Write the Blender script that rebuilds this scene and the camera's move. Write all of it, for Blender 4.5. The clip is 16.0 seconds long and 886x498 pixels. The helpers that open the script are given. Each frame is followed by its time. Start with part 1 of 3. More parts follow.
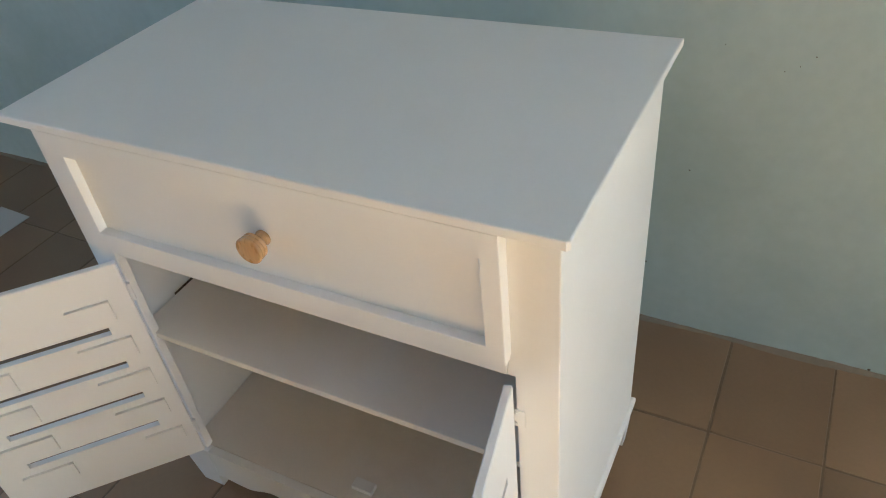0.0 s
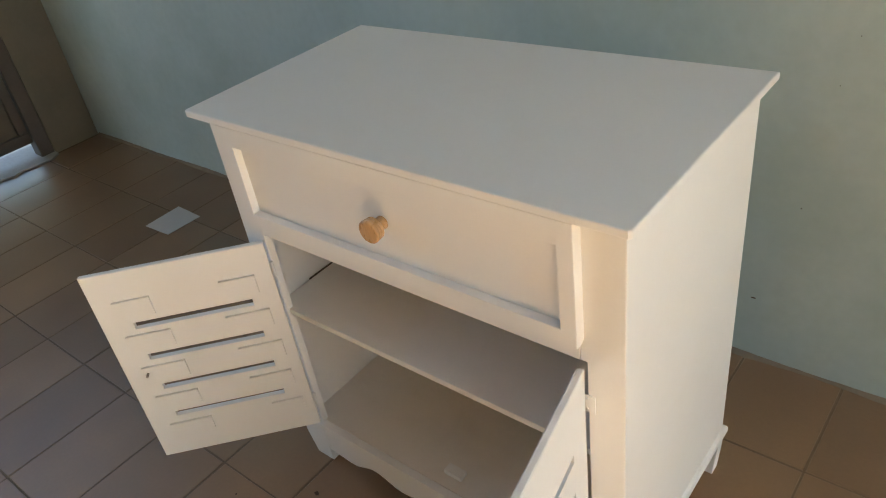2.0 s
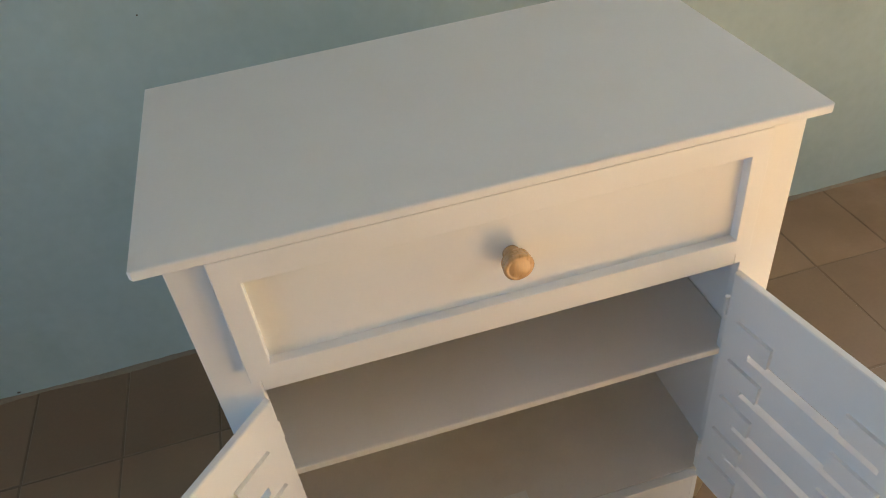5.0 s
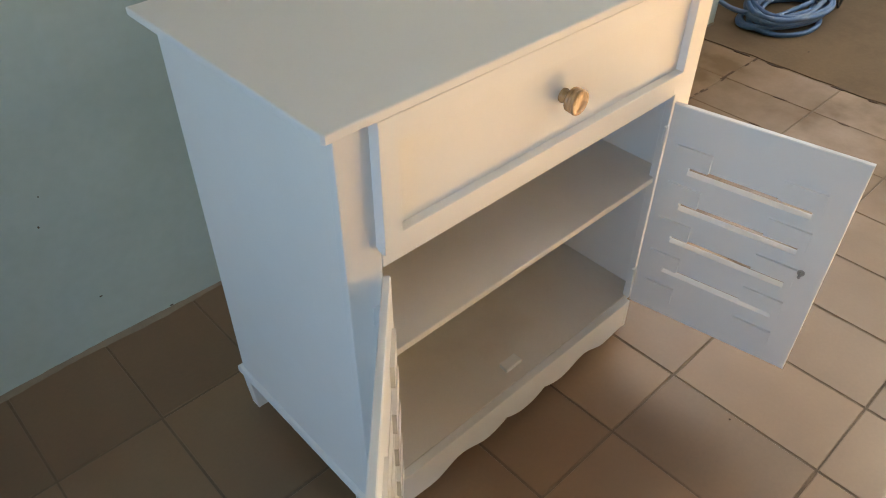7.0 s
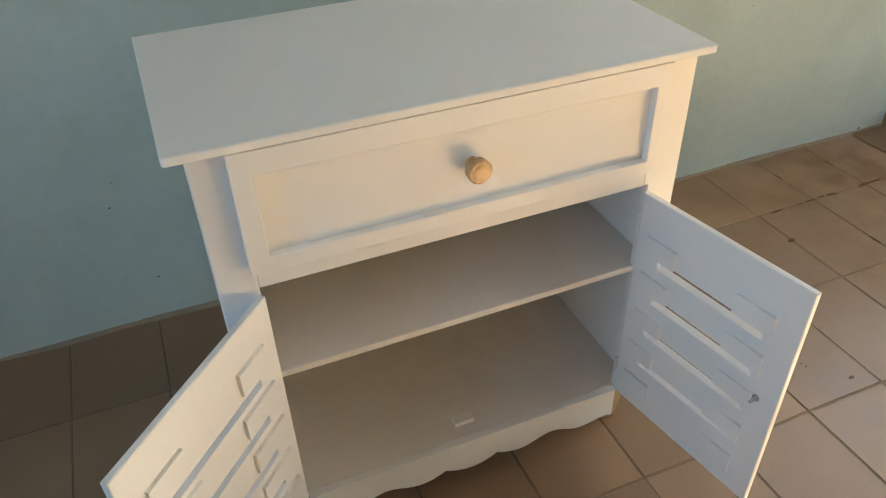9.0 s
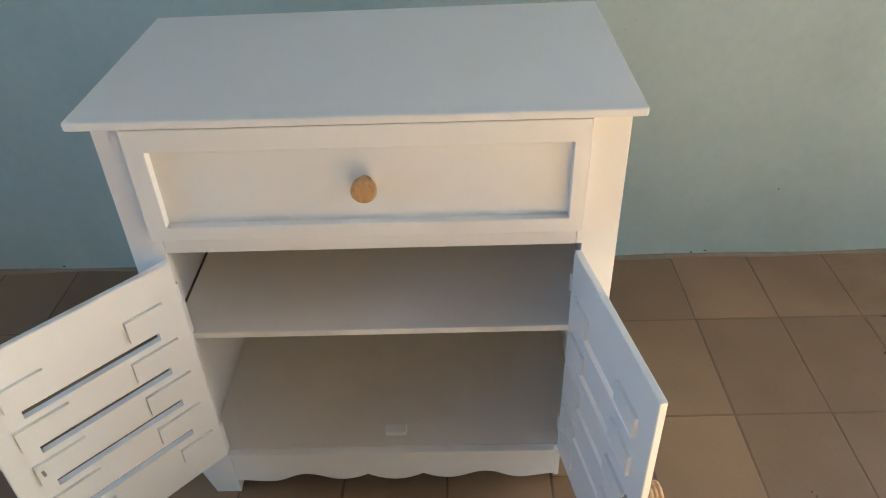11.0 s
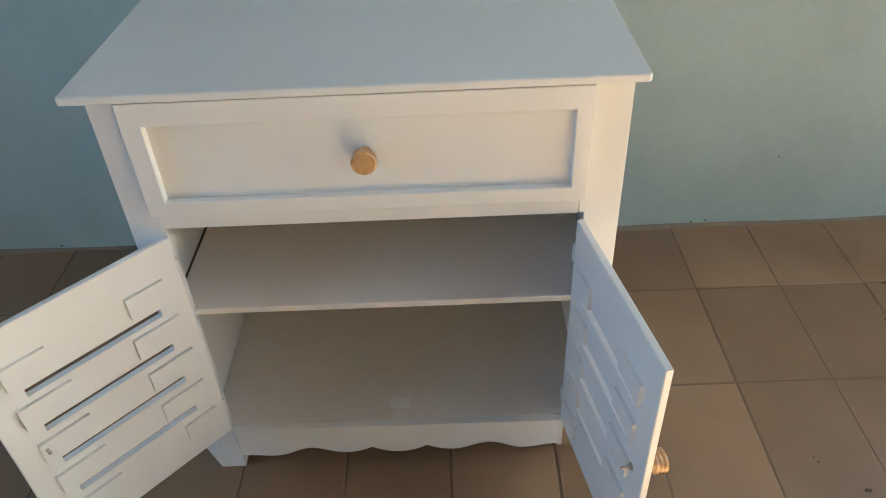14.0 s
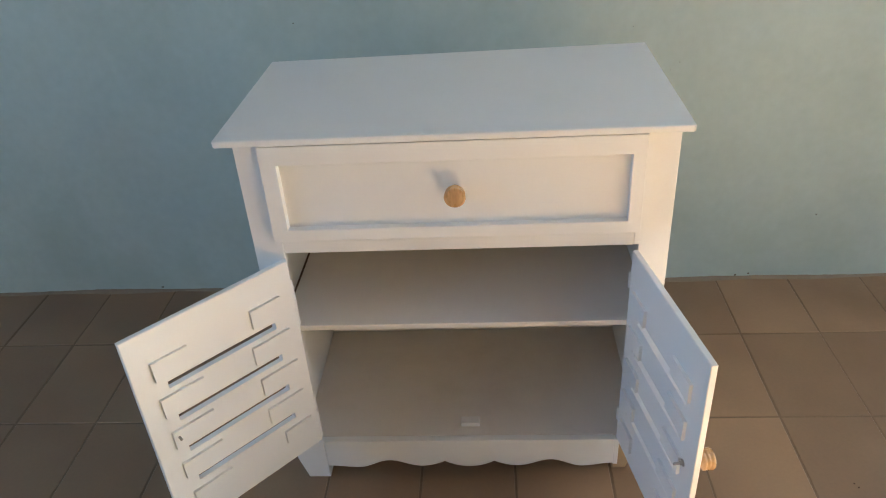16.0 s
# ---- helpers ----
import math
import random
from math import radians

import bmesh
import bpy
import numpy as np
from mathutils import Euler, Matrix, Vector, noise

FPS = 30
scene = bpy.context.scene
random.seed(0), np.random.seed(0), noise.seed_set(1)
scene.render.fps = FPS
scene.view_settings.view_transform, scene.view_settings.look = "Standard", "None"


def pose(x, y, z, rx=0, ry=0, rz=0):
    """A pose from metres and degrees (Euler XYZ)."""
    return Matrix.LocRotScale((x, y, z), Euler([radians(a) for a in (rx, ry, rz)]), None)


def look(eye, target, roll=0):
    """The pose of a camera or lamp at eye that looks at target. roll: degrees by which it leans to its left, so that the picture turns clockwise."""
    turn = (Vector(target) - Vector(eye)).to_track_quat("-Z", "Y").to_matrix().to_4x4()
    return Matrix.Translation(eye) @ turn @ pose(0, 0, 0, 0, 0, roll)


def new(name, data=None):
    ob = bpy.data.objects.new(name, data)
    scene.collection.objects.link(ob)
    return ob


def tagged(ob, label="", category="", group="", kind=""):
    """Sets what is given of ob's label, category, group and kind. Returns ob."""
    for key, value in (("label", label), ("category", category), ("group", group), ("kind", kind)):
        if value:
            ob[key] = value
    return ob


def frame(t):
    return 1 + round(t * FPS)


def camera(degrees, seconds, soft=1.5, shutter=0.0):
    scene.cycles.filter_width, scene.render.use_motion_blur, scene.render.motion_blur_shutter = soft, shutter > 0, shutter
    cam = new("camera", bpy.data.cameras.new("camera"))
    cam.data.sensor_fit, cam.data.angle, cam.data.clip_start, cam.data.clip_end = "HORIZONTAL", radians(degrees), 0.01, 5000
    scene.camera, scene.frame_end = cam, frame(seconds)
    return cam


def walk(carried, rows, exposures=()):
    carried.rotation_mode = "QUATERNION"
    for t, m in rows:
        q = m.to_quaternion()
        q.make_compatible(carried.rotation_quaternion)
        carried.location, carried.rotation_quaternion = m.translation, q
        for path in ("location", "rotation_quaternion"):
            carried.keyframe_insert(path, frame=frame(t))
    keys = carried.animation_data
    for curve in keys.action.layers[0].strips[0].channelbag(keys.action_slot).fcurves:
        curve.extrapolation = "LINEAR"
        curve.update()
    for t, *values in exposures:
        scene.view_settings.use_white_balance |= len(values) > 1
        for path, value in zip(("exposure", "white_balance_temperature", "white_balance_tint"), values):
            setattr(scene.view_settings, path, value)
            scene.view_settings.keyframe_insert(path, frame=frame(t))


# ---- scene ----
cam = camera(61.6, 16.0, soft=1.1)
PATH = [
    (0, (0.537, -0.476, 1.196), (-0.258, 0.86, -0.062), -6.8),
    (0.2, (0.5937, -0.4429, 1.2075), (-0.3068, 0.8189, -0.0458), -7.24),
    (0.5, (0.663, -0.402, 1.203), (-0.384, 0.765, -0.039), -7.9),
    (0.8, (0.6908, -0.3988, 1.1993), (-0.4244, 0.7096, -0.0367), -8.64),
    (1, (0.705, -0.401, 1.183), (-0.447, 0.657, -0.063), -9.0),
    (1.2, (0.7133, -0.4114, 1.1763), (-0.4431, 0.6209, -0.1), -9.45),
    (1.5, (0.715, -0.433, 1.172), (-0.413, 0.692, -0.037), -7.3),
    (1.7, (0.6962, -0.4773, 1.1906), (-0.4441, 0.6841, 0.0239), -6.92),
    (2, (0.656, -0.563, 1.209), (-0.482, 0.643, 0.091), -9.1),
    (2.2, (0.6245, -0.6438, 1.2254), (-0.4366, 0.6558, 0.0853), -8.69),
    (2.5, (0.576, -0.723, 1.229), (-0.287, 0.668, 0.08), -6.1),
    (2.8, (0.5138, -0.7409, 1.2408), (-0.2809, 0.7467, 0.134), -4.47),
    (3, (0.467, -0.721, 1.235), (-0.299, 0.77, 0.144), -5.2),
    (3.2, (0.3986, -0.7017, 1.2366), (-0.3061, 0.8234, 0.1198), -5.89),
    (3.5, (0.309, -0.659, 1.222), (-0.252, 0.886, 0.083), -6.4),
    (3.8, (0.2187, -0.6663, 1.227), (-0.1754, 0.9353, 0.113), -4.15),
    (4, (0.153, -0.681, 1.23), (-0.118, 0.98, 0.151), -2.1),
    (4.2, (0.0747, -0.6792, 1.2335), (-0.1049, 0.9597, 0.0913), -4.29),
    (6.3, (-0.568, -0.457, 1.182), (0.356, 0.767, -0.103), -3.3),
    (6.5, (-0.635, -0.479, 1.178), (0.306, 0.711, -0.125), -4.0),
    (7, (-0.703, -0.508, 1.161), (0.338, 0.597, -0.141), 0.3),
    (7.5, (-0.73, -0.552, 1.186), (0.282, 0.586, -0.11), -0.6),
    (8, (-0.667, -0.613, 1.192), (0.327, 0.573, -0.076), -0.2),
    (8.5, (-0.5, -0.758, 1.204), (0.262, 0.614, -0.037), -1.8),
    (9, (-0.36, -0.782, 1.191), (0.236, 0.708, -0.002), -1.7),
    (9.2, (-0.296, -0.747, 1.181), (0.27, 0.733, -0.039), -0.3),
    (11.3, (0.142, -0.941, 1.223), (0.05, 0.68, 0.055), -3.3),
    (11.5, (0.121, -1.006, 1.235), (0.024, 0.619, 0.074), -4.0),
    (12, (0.1, -1.111, 1.264), (0.001, 0.546, 0.148), -4.0),
    (12.5, (0.091, -1.129, 1.259), (0.02, 0.544, 0.164), -3.0),
    (13, (0.101, -1.076, 1.251), (0.068, 0.57, 0.115), -2.5),
    (13.5, (0.108, -0.96, 1.218), (0.105, 0.648, 0.028), -1.7),
    (14, (0.122, -0.867, 1.199), (0.091, 0.711, -0.029), -2.9),
    (14.5, (0.157, -0.809, 1.184), (0.087, 0.763, -0.05), -4.3),
    (15, (0.15, -0.846, 1.191), (0.078, 0.749, -0.014), -4.7),
    (15.5, (0.103, -0.982, 1.221), (0.034, 0.663, 0.085), -4.1),
    (16, (0.067, -1.076, 1.246), (-0.071, 0.62, 0.195), -3.9),
]
# exposure and white balance drift as the phone adapts
BALANCE = [
    (0, 4.17, 6500, 1),
    (0.5, 4.06, 7150, 5),
    (2, 4.14, 7350, 5),
    (2.5, 4.26, 7200, 4),
    (3, 4.29, 7000, 3),
    (4, 4.29, 7250, 3),
    (6.5, 4.39, 7960, 6),
    (7.5, 4.59, 8010, 3),
    (8, 4.56, 7910, 2),
    (9, 4.44, 7460, 1),
    (11.5, 4.35, 6420, 2),
    (12.2, 4.49, 6370, 1),
    (13.2, 4.45, 6320, 1),
    (14.5, 4.24, 6320, -1),
    (15.5, 4.31, 6320, 0),
    (16, 4.41, 6570, 4),
]
walk(cam, [(t, look(eye, target, roll)) for t, eye, target, roll in PATH], exposures=BALANCE)

# ---- daylight ----
def daylight():
    w = bpy.data.worlds.new("daylight")
    scene.world = w
    w.use_nodes = True
    nt = w.node_tree
    sky = nt.nodes.new("ShaderNodeTexSky")
    sky.sky_type = "NISHITA"
    sky.sun_disc = False
    sky.sun_elevation = SUN_EL
    sky.sun_rotation = SUN_ROT
    nt.links.new(sky.outputs[0], nt.nodes["Background"].inputs[0])
    nt.nodes["Background"].inputs[1].default_value = SKY


SUN_EL, SUN_AZ, SKY = radians(48), radians(90), 0.05
SUN_ROT = math.pi - SUN_AZ
daylight()
sun = new("sun", bpy.data.lights.new("sun", "SUN"))
sun.data.energy, sun.data.angle, sun.data.color = 5.0, radians(0.5), (1.0, 0.98, 0.92)
sun.matrix_world = look((5 * math.sin(SUN_AZ), -5 * math.cos(SUN_AZ), 5 * math.tan(SUN_EL)), (0, 0, 0))


def opening_fill(name, where, target, wide, high, watts, colour):
    """An area lamp added in place of sky light through an opening."""
    ob = new(name, bpy.data.lights.new(name, "AREA"))
    ob.data.shape, ob.data.size, ob.data.size_y = "RECTANGLE", wide, high
    ob.data.energy, ob.data.color = watts, colour
    ob.data.spread = radians(62)
    ob.matrix_world = look(where, target)
    return ob


# added blue fill lamp; its opening beside the gate is unseen
opening_fill("west_sky_fill", (-2.44, -0.80, 0.90), (-0.10, 0.00, 0.45), 1.0, 1.2, 0.098, (0.31, 0.55, 1.0))


# ---- materials ----
def material(name, colour, rough=0.5, metal=0.0, vary=0.12, scale=6.0, fine=90.0, bump=0.15, stain=None, stain_amount=0.3,
             stain_scale=2.0, per_piece=0.0, coat=0.0, grain=None, spec=0.5, laid=False, dirt=None):
    m = bpy.data.materials.new(name)
    m.use_nodes = True
    nt = m.node_tree
    N, L = nt.nodes, nt.links
    b = N["Principled BSDF"]
    b.inputs["Roughness"].default_value, b.inputs["Metallic"].default_value = rough, metal
    b.inputs["Coat Weight"].default_value, b.inputs["Coat Roughness"].default_value = coat, 0.12
    b.inputs["Specular IOR Level"].default_value = spec
    tc = N.new("ShaderNodeTexCoord")
    place = N.new("ShaderNodeNewGeometry").outputs["Position"] if laid else tc.outputs["Object"]
    whole = place
    if grain:
        mp = N.new("ShaderNodeMapping")
        mp.inputs["Scale"].default_value = grain
        L.new(place, mp.inputs[0])
        place = mp.outputs[0]
    big, small = N.new("ShaderNodeTexNoise"), N.new("ShaderNodeTexNoise")
    for n, s, d in ((big, scale, 5), (small, fine, 3)):
        n.inputs["Scale"].default_value, n.inputs["Detail"].default_value = s, d
        L.new(place, n.inputs["Vector"])
    info = N.new("ShaderNodeObjectInfo")
    hsv = N.new("ShaderNodeHueSaturation")
    hsv.inputs["Color"].default_value = (*colour, 1)
    mul = N.new("ShaderNodeMath"); mul.operation = "MULTIPLY_ADD"
    L.new(big.outputs["Fac"], mul.inputs[0]); mul.inputs[1].default_value = 2 * vary; mul.inputs[2].default_value = 1 - vary
    mul2 = N.new("ShaderNodeMath"); mul2.operation = "MULTIPLY_ADD"
    L.new(small.outputs["Fac"], mul2.inputs[0]); mul2.inputs[1].default_value = vary; L.new(mul.outputs[0], mul2.inputs[2])
    off = N.new("ShaderNodeMath"); off.operation = "MULTIPLY_ADD"
    L.new(info.outputs["Random"], off.inputs[0]); off.inputs[1].default_value = per_piece
    L.new(mul2.outputs[0], off.inputs[2])
    sub = N.new("ShaderNodeMath"); sub.operation = "SUBTRACT"
    L.new(off.outputs[0], sub.inputs[0]); sub.inputs[1].default_value = 0.5 * (vary + per_piece)
    L.new(sub.outputs[0], hsv.inputs["Value"])
    colour_out = hsv.outputs[0]
    if stain:
        sn = N.new("ShaderNodeTexNoise")
        sn.inputs["Scale"].default_value, sn.inputs["Detail"].default_value, sn.inputs["Roughness"].default_value = stain_scale, 2 if laid else 7, 0.5 if laid else 0.62
        L.new(whole, sn.inputs["Vector"])
        ramp = N.new("ShaderNodeMapRange")
        ramp.inputs["From Min"].default_value, ramp.inputs["From Max"].default_value = (0.34, 0.80) if laid else (0.48, 0.75)
        ramp.inputs["To Max"].default_value = stain_amount
        L.new(sn.outputs["Fac"], ramp.inputs["Value"])
        mix = N.new("ShaderNodeMix"); mix.data_type = "RGBA"
        L.new(ramp.outputs[0], mix.inputs[0])
        L.new(colour_out, mix.inputs[6])
        mix.inputs[7].default_value = (*stain, 1)
        colour_out = mix.outputs[2]
    if dirt:
        xyz = N.new("ShaderNodeSeparateXYZ")
        L.new(whole, xyz.inputs[0])
        reach = N.new("ShaderNodeMapRange")
        reach.inputs["From Min"].default_value, reach.inputs["From Max"].default_value = 0.75, 1.45
        L.new(xyz.outputs[0], reach.inputs["Value"])
        dn = N.new("ShaderNodeTexNoise")
        dn.inputs["Scale"].default_value, dn.inputs["Detail"].default_value, dn.inputs["Roughness"].default_value = 4.5, 6, 0.6
        L.new(whole, dn.inputs["Vector"])
        patch = N.new("ShaderNodeMapRange")
        patch.inputs["From Min"].default_value, patch.inputs["From Max"].default_value = 0.30, 0.62
        L.new(dn.outputs["Fac"], patch.inputs["Value"])
        both = N.new("ShaderNodeMath"); both.operation = "MULTIPLY"
        L.new(reach.outputs[0], both.inputs[0]); L.new(patch.outputs[0], both.inputs[1])
        mud = N.new("ShaderNodeMix"); mud.data_type = "RGBA"
        L.new(both.outputs[0], mud.inputs[0])
        L.new(colour_out, mud.inputs[6])
        mud.inputs[7].default_value = (*dirt, 1)
        colour_out = mud.outputs[2]
        dull = N.new("ShaderNodeMath"); dull.operation = "MULTIPLY_ADD"
        L.new(both.outputs[0], dull.inputs[0]); dull.inputs[1].default_value = -0.85 * spec; dull.inputs[2].default_value = spec
        L.new(dull.outputs[0], b.inputs["Specular IOR Level"])
    L.new(colour_out, b.inputs["Base Color"])
    rr = N.new("ShaderNodeMath"); rr.operation = "MULTIPLY_ADD"
    L.new(big.outputs["Fac"], rr.inputs[0]); rr.inputs[1].default_value = 0.2; rr.inputs[2].default_value = rough - 0.1
    L.new(rr.outputs[0], b.inputs["Roughness"])
    bp = N.new("ShaderNodeBump")
    bp.inputs["Strength"].default_value, bp.inputs["Distance"].default_value = bump, 0.001
    L.new(small.outputs["Fac"], bp.inputs["Height"])
    L.new(bp.outputs[0], b.inputs["Normal"])
    return m


WHITE = material("white_paint", (0.79, 0.785, 0.76), 0.42, vary=0.03, scale=5, fine=260, bump=0.12, stain=(0.70, 0.66, 0.58), stain_amount=0.12, stain_scale=9)
# inner panels: beige, slightly darker and browner than the outer white
INSIDE = material("inner_beige", (0.76, 0.715, 0.65), 0.5, vary=0.06, scale=4, fine=200, bump=0.15, stain=(0.54, 0.47, 0.38), stain_amount=0.35, stain_scale=5)
SHELF = material("shelf_paint", (0.76, 0.735, 0.69), 0.45, vary=0.05, scale=4, fine=220, bump=0.12, stain=(0.60, 0.54, 0.46), stain_amount=0.25, stain_scale=6)
TEAL = material("teal_wall_paint", (0.415, 0.505, 0.483), 0.62, vary=0.14, scale=2.8, fine=38, bump=0.6, stain=(0.29, 0.37, 0.335), stain_amount=0.6, stain_scale=2.2)
PLASTER = material("grey_plaster", (0.34, 0.30, 0.24), 0.8, vary=0.10, scale=2.0, fine=60, bump=0.5, stain=(0.2, 0.18, 0.15), stain_amount=0.5)
PALE = material("south_bounce_ochre", (0.40, 0.33, 0.24), 0.8, vary=0.08, scale=2.0, fine=60, bump=0.5)
SLATE = material("light_block_blue_grey", (0.15, 0.18, 0.23), 0.8, vary=0.10, scale=2.0, fine=60, bump=0.5)
DARK_PLASTER = material("brown_stained_plaster", (0.20, 0.17, 0.12), 0.8, vary=0.12, scale=2.5, fine=60, bump=0.5, stain=(0.11, 0.095, 0.07), stain_amount=0.6)
RECESS = material("dirty_plaster", (0.46, 0.47, 0.43), 0.8, vary=0.10, scale=3.0, fine=60, bump=0.5, stain=(0.16, 0.11, 0.07), stain_amount=0.75, stain_scale=4)
SCREED = material("brown_screed", (0.165, 0.112, 0.066), 0.85, vary=0.2, scale=5, fine=70, bump=0.7, stain=(0.10, 0.066, 0.04), stain_amount=0.6, stain_scale=4, spec=0.15)
# lavender tint picked for the bounce onto the tabletop
CEIL = material("ceiling_bounce_tint", (0.195, 0.19, 0.235), 0.8, vary=0.06, scale=2.0)
TILE = material("brown_tile", (0.262, 0.162, 0.088), 0.385, vary=0.15, scale=6, fine=120, bump=0.10, stain=(0.17, 0.095, 0.05), stain_amount=0.6, stain_scale=3.4, per_piece=0.38, spec=0.60, laid=True, dirt=(0.17, 0.105, 0.055))
GROUT = material("dirty_grout", (0.185, 0.13, 0.085), 0.85, vary=0.45, scale=4, fine=150, bump=0.8, spec=0.2)
CEMENT = material("cement", (0.36, 0.34, 0.31), 0.85, vary=0.2, scale=5, fine=80, bump=0.8)
YARD = material("yard_concrete", (0.45, 0.42, 0.37), 0.9, vary=0.15, scale=1.5, fine=40, bump=0.6)
PINE = material("varnished_pine", (0.52, 0.30, 0.13), 0.28, vary=0.38, scale=75, fine=300, bump=0.05, coat=0.7, grain=(1.0, 0.22, 0.35))
RAW = material("bare_wood", (0.42, 0.30, 0.17), 0.7, vary=0.15, scale=25, fine=120, bump=0.2)
STEEL = material("dark_steel", (0.10, 0.085, 0.07), 0.55, vary=0.25, scale=9, fine=120, bump=0.3, stain=(0.16, 0.09, 0.05), stain_amount=0.5)
SHEET = material("brown_sheet_paint", (0.14, 0.115, 0.085), 0.5, vary=0.2, scale=5, fine=80, bump=0.2, stain=(0.07, 0.045, 0.03), stain_amount=0.7, stain_scale=5)
SMUDGE = material("floor_smudge", (0.085, 0.05, 0.028), 0.9, vary=0.3, scale=40)
LOCK = material("lock_metal", (0.42, 0.40, 0.37), 0.35, metal=1.0, vary=0.2)
HOSE = material("blue_plastic", (0.058, 0.14, 0.275), 0.48, vary=0.15, scale=14, fine=90, bump=0.1, stain=(0.25, 0.30, 0.36), stain_amount=0.5, stain_scale=14)
RUST = material("rusty_rod", (0.10, 0.055, 0.03), 0.7, vary=0.3, scale=20, fine=150, bump=0.5)
CABLE = material("black_cable", (0.03, 0.025, 0.02), 0.5, vary=0.2)
PAPER = material("white_card", (0.52, 0.50, 0.46), 0.7, vary=0.05, scale=8, stain=(0.5, 0.46, 0.4), stain_amount=0.3)
DUST = material("wall_foot_dust", (0.23, 0.185, 0.13), 0.9, vary=0.2, scale=14, fine=90, bump=0.4)
# dirt chips on the wall, and the shade strip beside the shelf
DIRT_AND_GAP = material("dirt_and_gap_shade", (0.10, 0.072, 0.048), 0.95, vary=0.3, scale=40)


# ---- mesh helpers ----
def link_mesh(name, bm, mat, parent=None, label="", smooth=False):
    me = bpy.data.meshes.new(name)
    bmesh.ops.recalc_face_normals(bm, faces=bm.faces)
    bm.to_mesh(me)
    bm.free()
    me.materials.append(mat)
    if smooth:
        for p in me.polygons:
            p.use_smooth = True
    ob = new(name, me)
    if parent:
        ob.parent = parent
    if label:
        ob["label"] = label
    return ob


def part(name, bm, mat, parent, label="", smooth=False):
    return link_mesh(name, bm, mat, parent, label, smooth)


def box(x0, x1, y0, y1, z0, z1, bevel=0.0, segments=2):
    bm = bmesh.new()
    bmesh.ops.create_cube(bm, size=1.0)
    for v in bm.verts:
        v.co = Vector((x0 + (v.co.x + 0.5) * (x1 - x0), y0 + (v.co.y + 0.5) * (y1 - y0), z0 + (v.co.z + 0.5) * (z1 - z0)))
    if bevel:
        bmesh.ops.bevel(bm, geom=list(bm.edges), offset=bevel, segments=segments, affect="EDGES", profile=0.5)
    return bm


def prism(outline, d0, d1, axis="y", bevel=0.0):
    """A plate with an outline in two axes and a depth in the third."""
    bm = bmesh.new()
    put = {"y": lambda a, b, d: (a, d, b), "x": lambda a, b, d: (d, a, b), "z": lambda a, b, d: (a, b, d)}[axis]
    one = [bm.verts.new(put(a, b, d0)) for a, b in outline]
    two = [bm.verts.new(put(a, b, d1)) for a, b in outline]
    bm.faces.new(one)
    bm.faces.new(two[::-1])
    rim = []
    for i in range(len(one)):
        j = (i + 1) % len(one)
        bm.faces.new((one[j], one[i], two[i], two[j]))
        rim += [(one[i], one[j]), (two[i], two[j])]
    bmesh.ops.recalc_face_normals(bm, faces=bm.faces)
    if bevel:
        edges = [bm.edges.get(e) for e in rim]
        bmesh.ops.bevel(bm, geom=edges, offset=bevel, segments=2, affect="EDGES", profile=0.5)
    return bm


def lathe(profile, steps=28):
    """A turned shape round the z axis; profile of (radius, z)."""
    bm = bmesh.new()
    rings = []
    for r, z in profile:
        rings.append([bm.verts.new((r * math.cos(2 * math.pi * i / steps), r * math.sin(2 * math.pi * i / steps), z)) for i in range(steps)])
    for a, b in zip(rings, rings[1:]):
        for i in range(steps):
            j = (i + 1) % steps
            bm.faces.new((a[i], a[j], b[j], b[i]))
    bm.faces.new(rings[0][::-1])
    bm.faces.new(rings[-1])
    return bm


def empty(name, m=None):
    ob = new(name)
    ob.empty_display_size = 0.05
    if m is not None:
        ob.matrix_world = m
    return ob


def wall(name, bm, mat, label):
    return tagged(link_mesh(name, bm, mat), label, "wall", kind="structure")


def tube(points, radius, steps=8, closed=False):
    """A round tube along a line of points."""
    bm = bmesh.new()
    pts = [Vector(p) for p in points]
    rings = []
    for i, p in enumerate(pts):
        a, b = pts[max(i - 1, 0)], pts[min(i + 1, len(pts) - 1)]
        way = (b - a).normalized()
        side = way.cross(Vector((0, 0, 1)))
        side = side.normalized() if side.length > 1e-4 else Vector((1, 0, 0))
        up = side.cross(way)
        rings.append([bm.verts.new(p + radius * (math.cos(t) * side + math.sin(t) * up)) for t in [2 * math.pi * k / steps for k in range(steps)]])
    for r, s in zip(rings, rings[1:]):
        for k in range(steps):
            bm.faces.new((r[k], r[(k + 1) % steps], s[(k + 1) % steps], s[k]))
    bm.faces.new(rings[0][::-1])
    bm.faces.new(rings[-1])
    return bm


# ---- the room ----
YARD_X, GAP0, GAP1, TALL = 5.0, -1.50, -0.55, 7.0
RECESS_Y = 0.85
WALL_Y, LEFT_X, RIGHT_X, FRONT_Y, HIGH = 0.735, -2.51, 4.9, -2.6, 2.7
north = wall("wall_north", box(LEFT_X - 0.15, 1.85, WALL_Y, RECESS_Y, -0.02, HIGH, 0.006), TEAL, "teal painted plaster wall with faint stains")
wall("wall_recess", box(1.60, YARD_X - 0.001, RECESS_Y + 0.001, RECESS_Y + 0.15, -0.02, 1.30), RECESS, "dirty pale plaster wall behind the hose")
